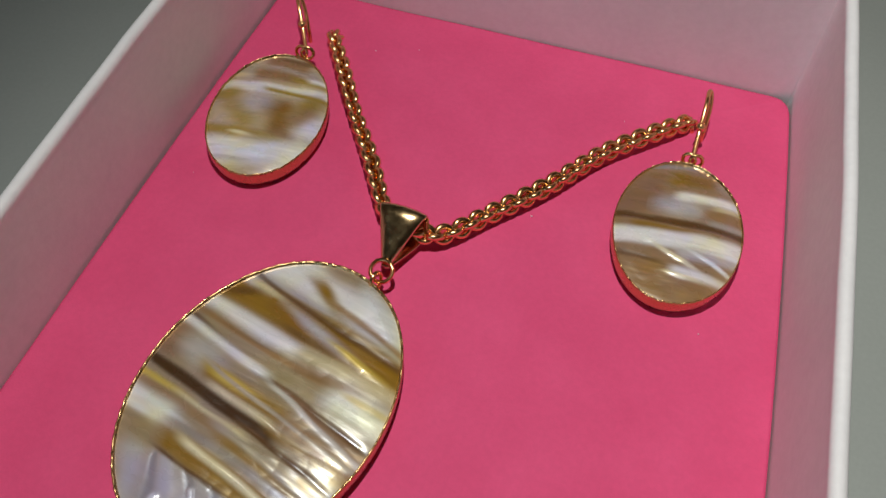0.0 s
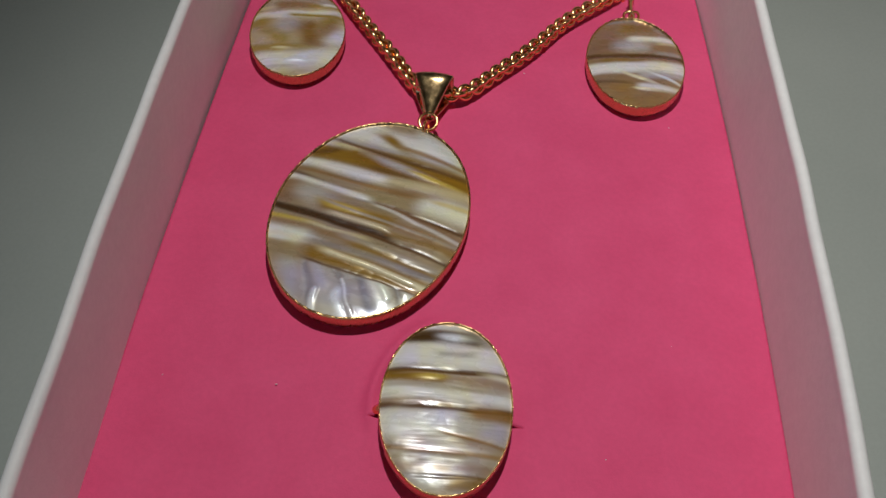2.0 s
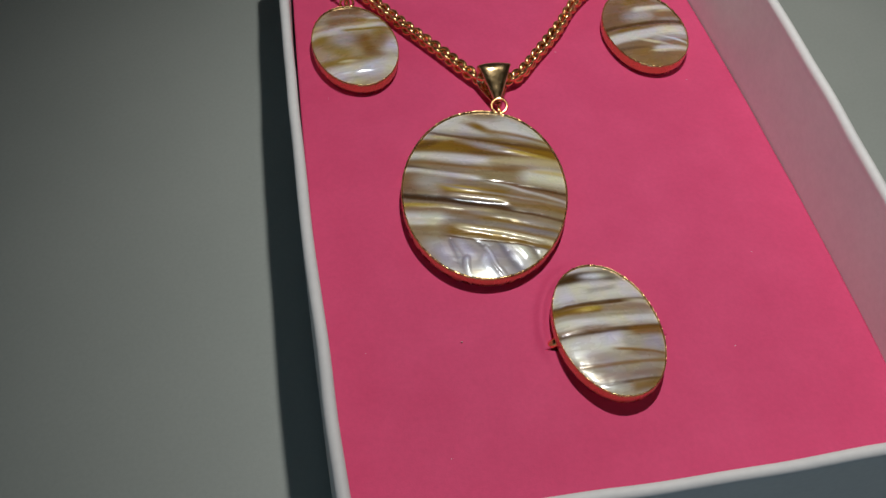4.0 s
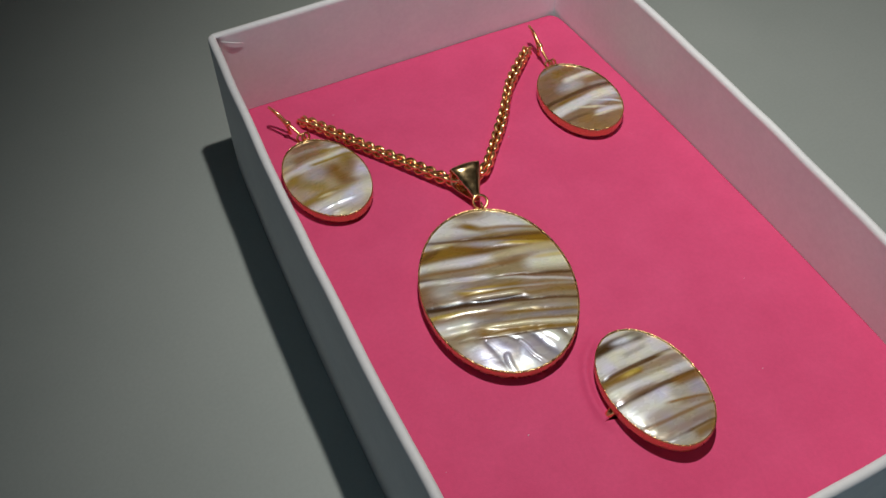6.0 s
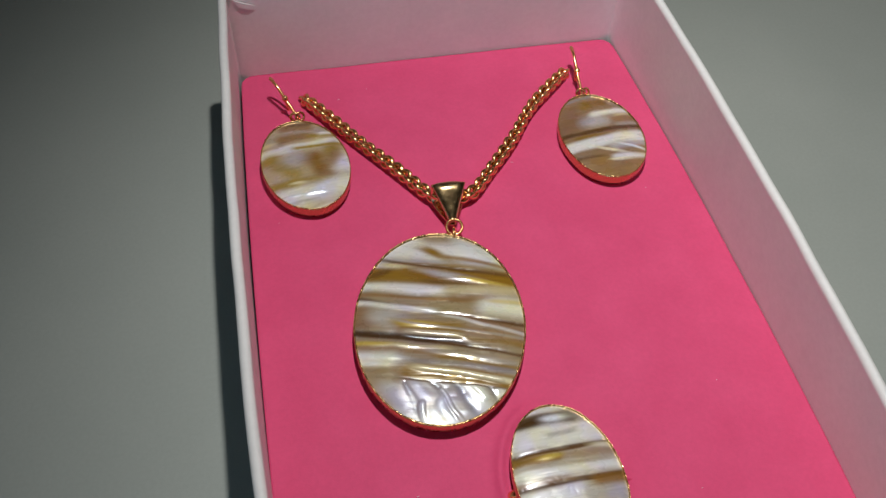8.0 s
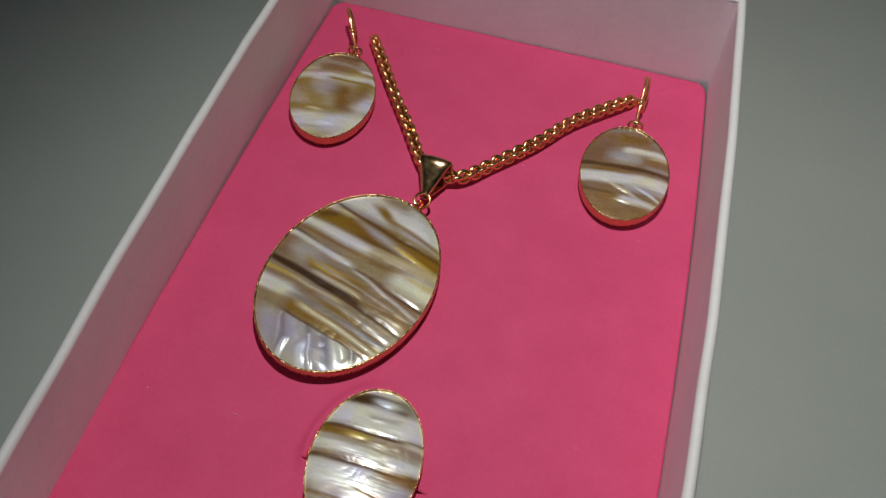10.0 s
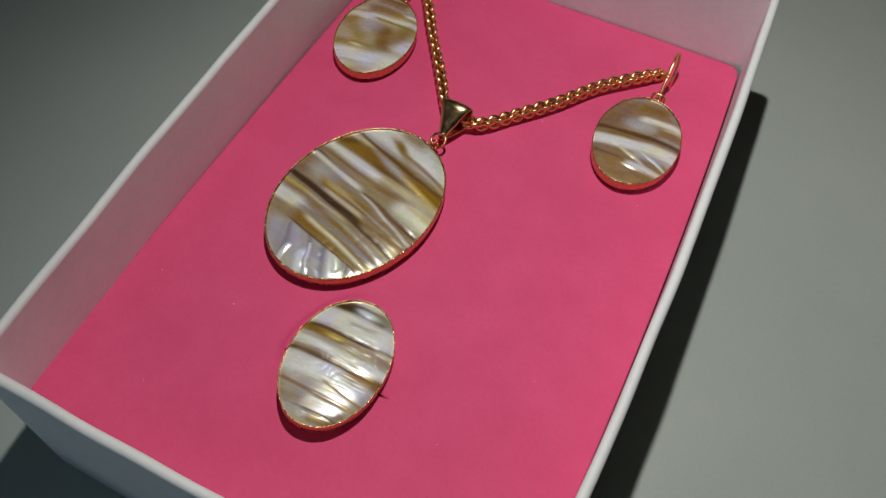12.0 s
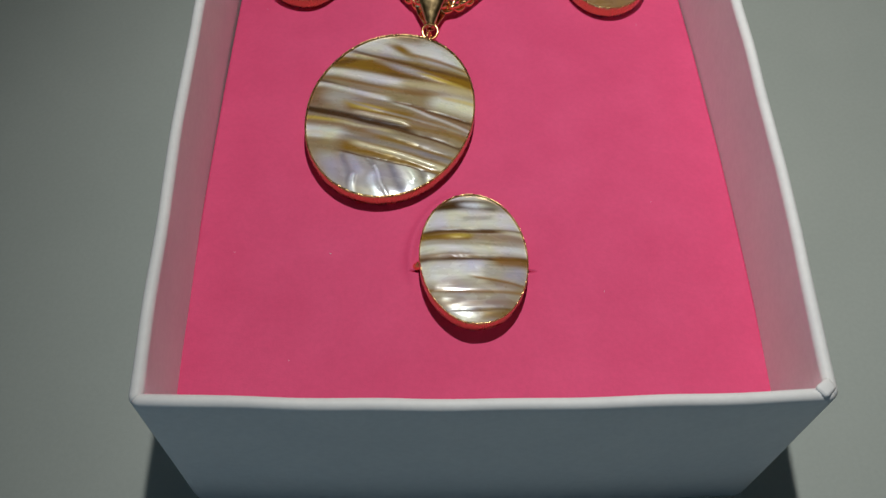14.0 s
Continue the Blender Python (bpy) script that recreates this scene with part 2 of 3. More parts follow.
band(RING, -1.20, 1.20, -0.720, -0.720, 0.046, ROSE, 0.6, 0.2, 0.0, 3)
band(RING, -1.20, 1.20, -0.780, -0.780, 0.019, BROWN, 0.9, -1.2, 0.02, 3)
band(RING, -1.20, -0.07, -0.833, -0.913, 0.074, LILAC, 0.9, 0.3, 0.0, 3)
band(RING, -0.01, 1.20, -0.889, -0.851, 0.074, OCHRE, 0.9, 0.2, 0.0, 3)

# the pale earring's shell; the thin bright raised streaks are painted highlights
band(PALE, -1.20, 1.20, 0.587, 0.690, 0.124, PEARL, 0.9, 0, 0.0, 3)
band(PALE, -0.37, 0.48, 0.897, 0.779, 0.112, TAN, 1.0, -0.2, 0.0, 6)
band(PALE, -0.17, 0.52, 0.980, 0.835, 0.041, BROWN, 0.6, 0, 0.0, 3)
band(PALE, -0.50, 0.39, 0.601, 0.556, 0.098, TAN, 1.0, 0.1, 0.0, 3)
band(PALE, -0.82, -0.60, 0.540, 0.540, 0.041, CREAM, 0.9, 0, 0.0, 3)
band(PALE, 0.17, 1.20, 0.646, 0.499, 0.049, HONEY, 1.0, 0.1, 0.0, 3)
band(PALE, 0.50, 1.20, 0.614, 0.555, 0.041, WHITE_S, 1.0, 1.0, 0.0, 3)
band(PALE, -1.20, 1.20, 0.340, 0.340, 0.082, WHITE_S, 1.0, 0.9, 0.0, 5)
band(PALE, -0.19, 1.20, 0.363, 0.257, 0.032, HONEY, 1.0, -0.7, 0.0, 3)
band(PALE, -0.95, -0.63, 0.154, 0.404, 0.098, HONEY, 1.0, 0.0, 0.0, 3)
band(PALE, -0.73, -0.45, 0.049, -0.165, 0.098, HONEY, 0.75, 0.0, 0.0, 3)
band(PALE, -0.51, -0.22, -0.002, -0.484, 0.124, HONEY, 0.8, 0.0, 0.0, 3)
band(PALE, -0.03, 0.34, -0.012, 0.096, 0.098, AMBER, 0.95, 0.0, 0.0, 3)
band(PALE, 0.15, 0.41, -0.180, -0.180, 0.198, AMBER, 0.8999999999999999, -0.2, 0.0, 3)
band(PALE, 0.53, 0.88, -0.273, 0.241, 0.112, HONEY, 1.0, 0.0, 0.0, 3)
band(PALE, 0.49, 0.79, -0.368, 0.032, 0.112, TAN, 0.8, 0.0, 0.0, 3)
band(PALE, -0.42, 0.00, 0.042, 0.138, 0.144, LILAC, 0.6, 0.2, 0.0, 3)
band(PALE, -1.20, -0.25, -0.367, -0.482, 0.068, HONEY, 1.0, -0.3, 0.0, 3)
band(PALE, -0.56, 0.40, -0.402, -0.485, 0.086, HONEY, 1.0, 0.1, 0.0, 3)
band(PALE, -0.40, -0.19, -0.353, -0.543, 0.021, BUTTER, 1.0, 1.5, 0.0, 3)
band(PALE, 0.31, 0.69, -0.291, -0.396, 0.052, ROSE, 0.8, 0.1, 0.0, 3)
band(PALE, 0.71, 1.20, -0.934, -0.146, 0.144, WHITE_S, 0.9, 0.2, 0.0, 3)
band(PALE, -1.20, -0.17, -0.578, -0.632, 0.082, WHITE_S, 1.0, 0.3, 0.0, 3)
band(PALE, -1.20, 1.20, -0.750, -0.580, 0.175, WHITE_S, 0.95, 0.2, 0.0, 3)
band(PALE, -0.62, 0.27, -0.633, -0.723, 0.026, ICE_GLINT, 1.0, 1.3, 0.0, 3)
band(PALE, -0.14, 0.23, -0.936, -0.341, 0.041, ICE_GLINT, 0.9, 1.1, 0.0, 3)
band(PALE, -0.73, 0.01, -0.769, -0.850, 0.031, LILAC, 0.7, 0.5, 0.0, 3)

# the tan earring's shell; its slanting bright lines are glints put into the colour
band(TAN_ONE, -1.20, -0.31, 0.366, 0.610, 0.340, ROSE, 1.0, 0, 0.0, 6)
band(TAN_ONE, -1.20, 1.20, 0.784, 1.070, 0.047, GREY_S, 0.9, 0.2, 0.0, 3)
band(TAN_ONE, -0.29, 0.48, 0.663, 0.767, 0.104, OCHRE, 1.0, -0.1, 0.0, 5)
band(TAN_ONE, 0.11, 0.41, 0.720, 0.720, 0.047, AMBER, 0.7, 0, 0.0, 3)
band(TAN_ONE, 0.46, 1.20, 1.196, 0.640, 0.113, PEARL, 0.5, 0.2, 0.0, 3)
band(TAN_ONE, -0.30, 0.31, 0.226, 0.324, 0.113, LILAC, 1.0, 0.5, 0.0, 3)
band(TAN_ONE, -0.15, 1.20, 0.375, 0.505, 0.066, WHITE_S, 1.0, 0.8, 0.0, 3)
band(TAN_ONE, 0.32, 1.20, 0.202, 0.290, 0.075, TAN, 0.9, 0.1, 0.0, 3)
band(TAN_ONE, 0.45, 1.20, 0.252, 0.415, 0.028, CREAM, 0.7, 0.4, 0.0, 3)
band(TAN_ONE, 0.43, 1.20, 0.041, 0.179, 0.047, PEARL, 0.8, 0.2, 0.0, 3)
band(TAN_ONE, -1.20, 1.20, 0.015, 0.091, 0.047, BROWN, 1.0, -1.1, 0.0, 5)
band(TAN_ONE, -0.71, 0.50, -0.085, -0.052, 0.047, OCHRE, 0.9, 0.1, 0.0, 3)
band(TAN_ONE, -1.20, 1.20, -0.260, -0.139, 0.113, WHITE_S, 1.0, 0.5, 0.0, 5)
band(TAN_ONE, 0.01, 1.20, -0.431, -0.290, 0.075, LILAC, 0.9, 0.2, 0.0, 3)
band(TAN_ONE, -0.23, 0.27, -0.084, -0.724, 0.024, BUTTER, 1.0, 1.6, 0.0, 3)
band(TAN_ONE, 0.34, 0.89, 0.011, -0.498, 0.021, ICE_GLINT, 1.0, 1.6, 0.0, 3)
band(TAN_ONE, 0.62, 1.20, -0.381, -0.219, 0.021, ICE_GLINT, 1.0, 1.4, 0.0, 3)
band(TAN_ONE, -0.05, 1.20, -0.555, -0.608, 0.057, WHITE_S, 0.9, 0.8, 0.0, 3)
band(TAN_ONE, -0.05, 0.38, -0.554, -0.693, 0.019, BUTTER, 1.0, 1.5, 0.0, 3)
band(TAN_ONE, -1.20, -0.13, -0.636, -0.829, 0.160, TAN, 1.0, 0.0, 0.0, 5)
band(TAN_ONE, -1.20, -0.16, -0.496, -0.529, 0.028, BROWN, 0.6, -0.8, 0.0, 3)
band(TAN_ONE, -1.20, 1.20, -1.025, -0.710, 0.113, TAN, 0.9, 0.0, 0.0, 3)

FAN = []


def ray(u0, v0, u1, v1, wide, hue, rise):
    """A ray of the fan at the foot of the pendant, shell tone or painted glint."""
    FAN.append((Vector((u0, v0)), Vector((u1 - u0, v1 - v0)), wide, Vector(hue), rise))


# the narrow white and icy rays are highlights painted in with raised relief
ray(-0.80, -0.45, -0.50, -0.95, 0.16, (0.46, 0.36, 0.27), 0.1)
ray(-0.60, -0.62, -0.35, -0.95, 0.07, LILAC, 0.3)
ray(-0.38, -0.66, -0.20, -0.90, 0.035, GREY_S, -0.5)
ray(-0.20, -0.84, -0.12, -1.02, 0.030, ICE_GLINT, 1.5)
ray(-0.25, -0.64, -0.02, -0.95, 0.060, LILAC, 0.2)
ray(-0.06, -0.61, 0.14, -0.84, 0.030, GREY_S, -0.7)
ray(0.04, -0.72, 0.28, -0.99, 0.020, WHITE_S, 1.6)
ray(0.02, -0.82, 0.12, -0.96, 0.055, ICE_GLINT, 0.9)
ray(0.20, -0.64, 0.44, -0.92, 0.045, (0.27, 0.25, 0.27), -0.6)
ray(0.34, -0.64, 0.54, -0.90, 0.075, WHITE_S, 0.9)
ray(0.36, -0.62, 0.46, -0.72, 0.035, ICE_GLINT, 1.4)
ray(0.52, -0.64, 0.66, -0.82, 0.030, GREY_S, -0.7)
ray(0.62, -0.62, 0.74, -0.78, 0.045, WHITE_S, 0.8)


# ---- builders ----
def mesh_object(name, bm, mat, smooth=True):
    me = bpy.data.meshes.new(name)
    bmesh.ops.recalc_face_normals(bm, faces=bm.faces)
    bm.to_mesh(me)
    bm.free()
    me.materials.append(mat)
    me.polygons.foreach_set("use_smooth", [smooth] * len(me.polygons))
    return new(name, me)


def part(name, bm, mat, parent, label="", smooth=True):
    ob = mesh_object(name, bm, mat, smooth)
    ob.parent = parent
    return tagged(ob, label)


def thing(name, m, label, category, group=""):
    ob = new(name)
    ob.empty_display_size = 0.01
    ob.matrix_world = m
    return tagged(ob, label, category, group)


def slab(x0, x1, y0, y1, z0, z1, bevel=0.0, segments=2):
    bm = bmesh.new()
    bmesh.ops.create_cube(bm, size=1.0)
    bmesh.ops.scale(bm, vec=(x1 - x0, y1 - y0, z1 - z0), verts=bm.verts)
    bmesh.ops.translate(bm, vec=((x0 + x1) / 2, (y0 + y1) / 2, (z0 + z1) / 2), verts=bm.verts)
    if bevel:
        bmesh.ops.bevel(bm, geom=bm.edges[:], offset=bevel, segments=segments, affect="EDGES", profile=0.5)
    return bm


def skin(rings, closed_rows=False, caps=True):
    """A bmesh from rows of points, each row a closed loop."""
    bm = bmesh.new()
    rows = [[bm.verts.new(p) for p in r] for r in rings]
    n = len(rows[0])
    pairs = list(zip(rows, rows[1:])) + ([(rows[-1], rows[0])] if closed_rows else [])
    for a, b in pairs:
        for i in range(n):
            bm.faces.new((a[i], a[(i + 1) % n], b[(i + 1) % n], b[i]))
    if caps and not closed_rows:
        bm.faces.new(rows[0])
        bm.faces.new(rows[-1])
    return bm


def tube(points, radius, sides=8, closed=False):
    """A round wire along points; radius is a number or one for each point."""
    pts = [Vector(p) for p in points]
    n = len(pts)
    rings, side = [], None
    for i, p in enumerate(pts):
        ahead = pts[(i + 1) % n] if closed or i < n - 1 else p
        back = pts[i - 1] if closed or i else p
        d = (ahead - back).normalized()
        if side is None:
            side = d.orthogonal().normalized()
        side = (side - d * side.dot(d)).normalized()
        up = d.cross(side)
        r = radius[i] if isinstance(radius, (list, tuple)) else radius
        rings.append([p + r * (math.cos(a) * side + math.sin(a) * up) for a in (2 * math.pi * k / sides for k in range(sides))])
    return skin(rings, closed)


def moved(bm, m):
    bmesh.ops.transform(bm, matrix=m, verts=bm.verts)
    return bm


def smooth_path(points, per=8):
    """A Catmull-Rom curve through points."""
    p = [Vector(q) for q in points]
    p = [2 * p[0] - p[1]] + p + [2 * p[-1] - p[-2]]
    out = []
    for i in range(1, len(p) - 2):
        for k in range(per):
            t = k / per
            out.append(0.5 * (2 * p[i] + (p[i + 1] - p[i - 1]) * t + (2 * p[i - 1] - 5 * p[i] + 4 * p[i + 1] - p[i + 2]) * t * t
                              + (3 * p[i] - p[i - 1] - 3 * p[i + 1] + p[i + 2]) * t ** 3))
    return out + [p[-2]]


# ---- the room: unseen, added to close the scene and bounce warm fill ----
ROOM, TOP, DOWN = 0.85, 1.0, -0.75
tagged(mesh_object("floor", slab(-ROOM, ROOM, -ROOM, ROOM, DOWN - 0.05, DOWN), FLOOR, False), "brown wooden floor of the room", "floor", kind="structure")
tagged(mesh_object("ceiling", slab(-ROOM, ROOM, -ROOM, ROOM, TOP, TOP + 0.05), WALL_PAINT, False), "unseen pale painted ceiling added to bounce warm light", "ceiling", kind="structure")
for side, box in (("north", (-ROOM, ROOM, ROOM, ROOM + 0.1)), ("east", (ROOM, ROOM + 0.1, -ROOM, ROOM)), ("west", (-ROOM - 0.1, -ROOM, -ROOM, ROOM))):
    tagged(mesh_object("wall_" + side, slab(*box, DOWN, TOP), WALL_PAINT, False), "unseen pale painted wall added to bounce warm light", "wall", kind="structure")
WX0, WX1, WZ0, WZ1 = -0.72, -0.08, 0.13, 0.67  # added opening in the unseen south wall, holds the cool fill lamp
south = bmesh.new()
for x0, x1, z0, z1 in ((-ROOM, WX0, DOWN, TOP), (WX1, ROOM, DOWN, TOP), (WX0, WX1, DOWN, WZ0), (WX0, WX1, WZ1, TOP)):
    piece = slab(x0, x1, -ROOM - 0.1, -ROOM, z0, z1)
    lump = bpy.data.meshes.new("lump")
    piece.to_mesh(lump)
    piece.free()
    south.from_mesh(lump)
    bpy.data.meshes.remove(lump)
tagged(mesh_object("wall_south", south, WALL_PAINT, False), "unseen pale painted wall with an added opening for the fill lamp", "wall", kind="structure")

table = thing("table", pose(0, 0, 0), "grey-green matt laminate table under the open gift box", "table")
part("tabletop", slab(-0.6, 0.6, -0.5, 0.5, -0.03, 0.0, 0.002), TABLE, table)
for x in (-0.55, 0.55):
    for y in (-0.45, 0.45):
        part("leg", slab(x - 0.02, x + 0.02, y - 0.02, y + 0.02, DOWN, -0.03, 0.002), TABLE, table)

# ---- the gift box ----
HW, Y0, Y1, BOX_H, WALL = 0.0625, -0.0950, 0.0981, 0.055, 0.0025
gift_box = thing("gift_box", pose(0, (Y0 + Y1) / 2, 0), "open white paper-covered cardboard gift box on the table", "box")
HL = (Y1 - Y0) / 2


def rim_profile():
    """Inward distance and height round the section of a box wall: a rolled paper rim over a thinner board."""
    r, board = WALL / 2, WALL - 0.0002
    out = [(0.0, 0.0), (0.0, 0.02), (0.0, BOX_H - r - 0.004)]
    out += [(r - r * math.cos(a), BOX_H - r + r * math.sin(a)) for a in (math.pi * k / 10 for k in range(11))]
    return out + [(WALL - 0.0001, BOX_H - r - 0.0009), (board + 0.0001, BOX_H - r - 0.0018), (board, BOX_H - r - 0.004), (board, 0.02), (board, 0.0)]


def box_path():
    """Outer line of the box as points with inward directions, wall by wall, each from corner middle to corner middle."""
    rc, walls = 0.0022, []
    corners = [(-HW + 0.0009, -HL - 0.0003), (HW - 0.0006, -HL - 0.0002), (HW, HL - 0.0003), (-HW - 0.0004, HL - 0.0010)]
    for k in range(4):
        a, b = Vector(corners[k]), Vector(corners[(k + 1) % 4])
        d = (b - a).normalized()
        n = Vector((-d.y, d.x))
        pts = []
        for ang in (45, 30, 15, 0):
            q = radians(ang)
            w = -d * math.sin(q) - n * math.cos(q)
            pts.append((a + d * rc + n * rc + w * rc, -w))
        steps = 40
        for i in range(1, steps):
            pts.append((a + d * rc + (b - a - 2 * rc * d) * i / steps, n))
        for ang in (0, 15, 30, 45):
            q = radians(ang)
            w = d * math.sin(q) - n * math.cos(q)
            pts.append((b - d * rc + n * rc + w * rc, -w))
        walls.append(pts)
    return walls


BOW = (0.0014, 0.0026, 0.0002, 0.0020)  # how far each wall bulges outward at its middle
LEAN = (0.03, 0.030, 0.015, 0.045)  # how far each wall leans in towards its rim
for k, (pts, bow) in enumerate(zip(box_path(), BOW)):
    rings = []
    for p, n in pts:
        across = (p - pts[0][0]).length / (pts[-1][0] - pts[0][0]).length
        belly = bow * 4 * across * (1 - across)
        ring = []
        tip = min(1.0, (1 - abs(2 * across - 1)) / 0.02)
        lean = LEAN[k] * tip + (LEAN[k] + LEAN[(k + 1 if across > 0.5 else k + 3) % 4]) / 2 * (1 - tip)
        for d, z in rim_profile():
            q = p + n * d
            wave = 0.00030 * noise.noise(Vector((q.x * 60, q.y * 60, z * 20))) * (z / BOX_H) - belly - lean * (BOX_H - z)
            lift = 0.00018 * noise.noise(Vector((q.x * 90, q.y * 90, 5.0))) * (z / BOX_H)
            ring.append((q.x + n.x * wave, q.y + n.y * wave, z + lift))
        rings.append(ring)
    part("side_wall", skin(rings), WHITE_PAPER, gift_box)
part("bottom_panel", slab(-HW + WALL, HW - WALL, -HL + WALL, HL - WALL, 0.0005, 0.002), WHITE_PAPER, gift_box, "", False)

knot = slab(-0.0022, 0.0012, -0.0010, 0.0014, -0.0010, 0.0007, 0.0006)
for v in knot.verts:
    v.co += Vector((0.0004 * noise.noise(v.co * 900), 0.0004 * noise.noise(v.co * 900 + Vector((3, 0, 0))), 0.0003 * noise.noise(v.co * 700)))
part("paper_fold", moved(knot, pose(HW - 0.0024, -HL + 0.0020, BOX_H - 0.0003, 0, 0, 35)), WHITE_PAPER, gift_box)

crease = bmesh.new()
for k, (length, drop, swing) in enumerate(((0.0070, 0.0021, 5),)):
    line = [(length * i / 8, -0.0004 * math.sin(math.pi * i / 8), -0.0003 * i * (1 + 0.3 * k)) for i in range(9)]
    fold = moved(tube(line, [0.00005 + 0.00022 * math.sin(math.pi * i / 8) for i in range(9)], 6), pose(-HW + WALL + 0.0004, HL - WALL - 0.0009, BOX_H - drop, 0, swing, 0))
    lump = bpy.data.meshes.new("lump")
    fold.to_mesh(lump)
    fold.free()
    crease.from_mesh(lump)
    bpy.data.meshes.remove(lump)
part("paper_crease", crease, WHITE_PAPER, gift_box)

# ---- the pink insert ----
CARD_Z = BOX_H - 0.0284


def card_height(x, y):
    return CARD_Z - 0.0424 * y - 0.0110 * x


CX0, CX1, CY0, CY1 = -0.0613, 0.0608, Y0 + WALL - 0.0004, Y1 - WALL - 0.0002
SLIT_Y, SLIT_X, SLIT_HALF = -0.0550, 0.0, 0.0140
BUMP = 0.0015
insert = thing("card_insert", pose(0, 0, 0), "bright pink foam sheet lining the gift box, slit to hold jewellery", "insert")


def card_sheet():
    bm = bmesh.new()
    xs = sorted(set([CX0 + (CX1 - CX0) * i / 200 for i in range(201)]))
    below = [CY0 + (SLIT_Y - CY0) * i / 80 for i in range(81)]
    above = [SLIT_Y + (CY1 - SLIT_Y) * i / 240 for i in range(241)]
    rc = 0.004

    def place(x, y, lip):
        s = max(0.0, 1 - ((x - SLIT_X) / SLIT_HALF) ** 2)
        z = card_height(x, y) + 0.00025 * noise.noise(Vector((x * 45, y * 45, 1.7)))
        near = math.exp(-((y - SLIT_Y) / 0.0035) ** 2)
        z += 0.0009 * s ** 0.5 * near + BUMP * math.exp(-((x - SLIT_X) ** 2 + (y + 0.0535) ** 2) / 0.016 ** 2)
        around = math.hypot((x - SLIT_X) / 0.0121, (y + 0.0535) / 0.0177)
        z += 0.0011 * math.exp(-((around - 1.14) / 0.09) ** 2) * min(1.0, max(0.0, -x / 0.006)) * min(1.0, max(0.0, (y + 0.058) / 0.006))
        fold = max(0.0, min(1.0, ((0.0585 - x) * 0.0120 + (0.0945 - y) * 0.0080) / (0.0120 ** 2 + 0.0080 ** 2)))
        off = math.hypot(x - 0.0585 + 0.0120 * fold, y - 0.0945 + 0.0080 * fold)
        z += 0.0003 * math.exp(-(off / 0.0007) ** 2)
        x += (0.0022 if x > 0 else -0.0014) * (1 - (2 * (y - CY0) / (CY1 - CY0) - 1) ** 2) * abs(x) / CX1
        y += lip * 0.0016 * s
        for cx, sx in ((CX0 + rc, -1), (CX1 - rc, 1)):
            for cy, sy in ((CY0 + rc, -1), (CY1 - rc, 1)):
                v = Vector((x - cx, y - cy))
                if v.x * sx > 0 and v.y * sy > 0 and v.length > rc:
                    v = v.normalized() * rc
                    x, y = cx + v.x, cy + v.y
        return (x, y, z)

    low = [[bm.verts.new(place(x, y, -math.exp(-((y - SLIT_Y) / 0.004) ** 2))) for x in xs] for y in below]
    high = [[bm.verts.new(place(x, y, math.exp(-((y - SLIT_Y) / 0.004) ** 2))) for x in xs] for y in above]
    for i, x in enumerate(xs):
        if abs(x - SLIT_X) > SLIT_HALF:
            bm.verts.remove(high[0][i])
            high[0][i] = low[-1][i]
    for rows in (low, high):
        for a, b in zip(rows, rows[1:]):
            for i in range(len(xs) - 1):
                try:
                    bm.faces.new((a[i], a[i + 1], b[i + 1], b[i]))
                except ValueError:
                    pass
    bmesh.ops.recalc_face_normals(bm, faces=bm.faces)
    bmesh.ops.solidify(bm, geom=bm.faces[:], thickness=0.0016)
    return bm


part("sheet", card_sheet(), PINK, insert)
for y in (CY0 + 0.006, CY1 - 0.006):
    part("flap", slab(CX0 + 0.006, CX1 - 0.006, y - 0.0008, y + 0.0008, 0.002, card_height(0, y) - 0.0030), PINK, insert, "", False)


# ---- jewellery ----
def oval(a, b, n, k=1.0, z=0.0, seed=0.0, rough=0.0):
    """Points of an oval: b across, a along y."""
    out = []
    for i in range(n):
        q = 2 * math.pi * i / n
        w = k * (1 + rough * noise.noise(Vector((math.cos(q) * 1.6, math.sin(q) * 1.6, seed))))
        out.append((b * w * math.cos(q), a * w * math.sin(q), z))
    return out


def bezel(a, b, thick, seed):
    """A shallow cup whose finely uneven lip holds the shell."""
    n, rings = 340, []
    shape = ((0.80, 0.0), (0.93, 0.0003), (0.985, 0.0011), (1.0, thick * 0.45), (1.003, thick * 0.85), (1.0, thick + 0.00015), (0.992, thick + 0.00022),
             (0.984, thick + 0.0001), (0.978, thick - 0.0006))
    for j, (k, z) in enumerate(shape):
        ring = []
        for i, (x, y, _) in enumerate(oval(a, b, n, k, 0, seed, 0.012)):
            bead = 0.00024 * noise.noise(Vector((x * 1250, y * 1250, seed))) if j >= 4 else 0.0
            ring.append((x, y, z + bead))
        rings.append(ring)
    return skin(rings)


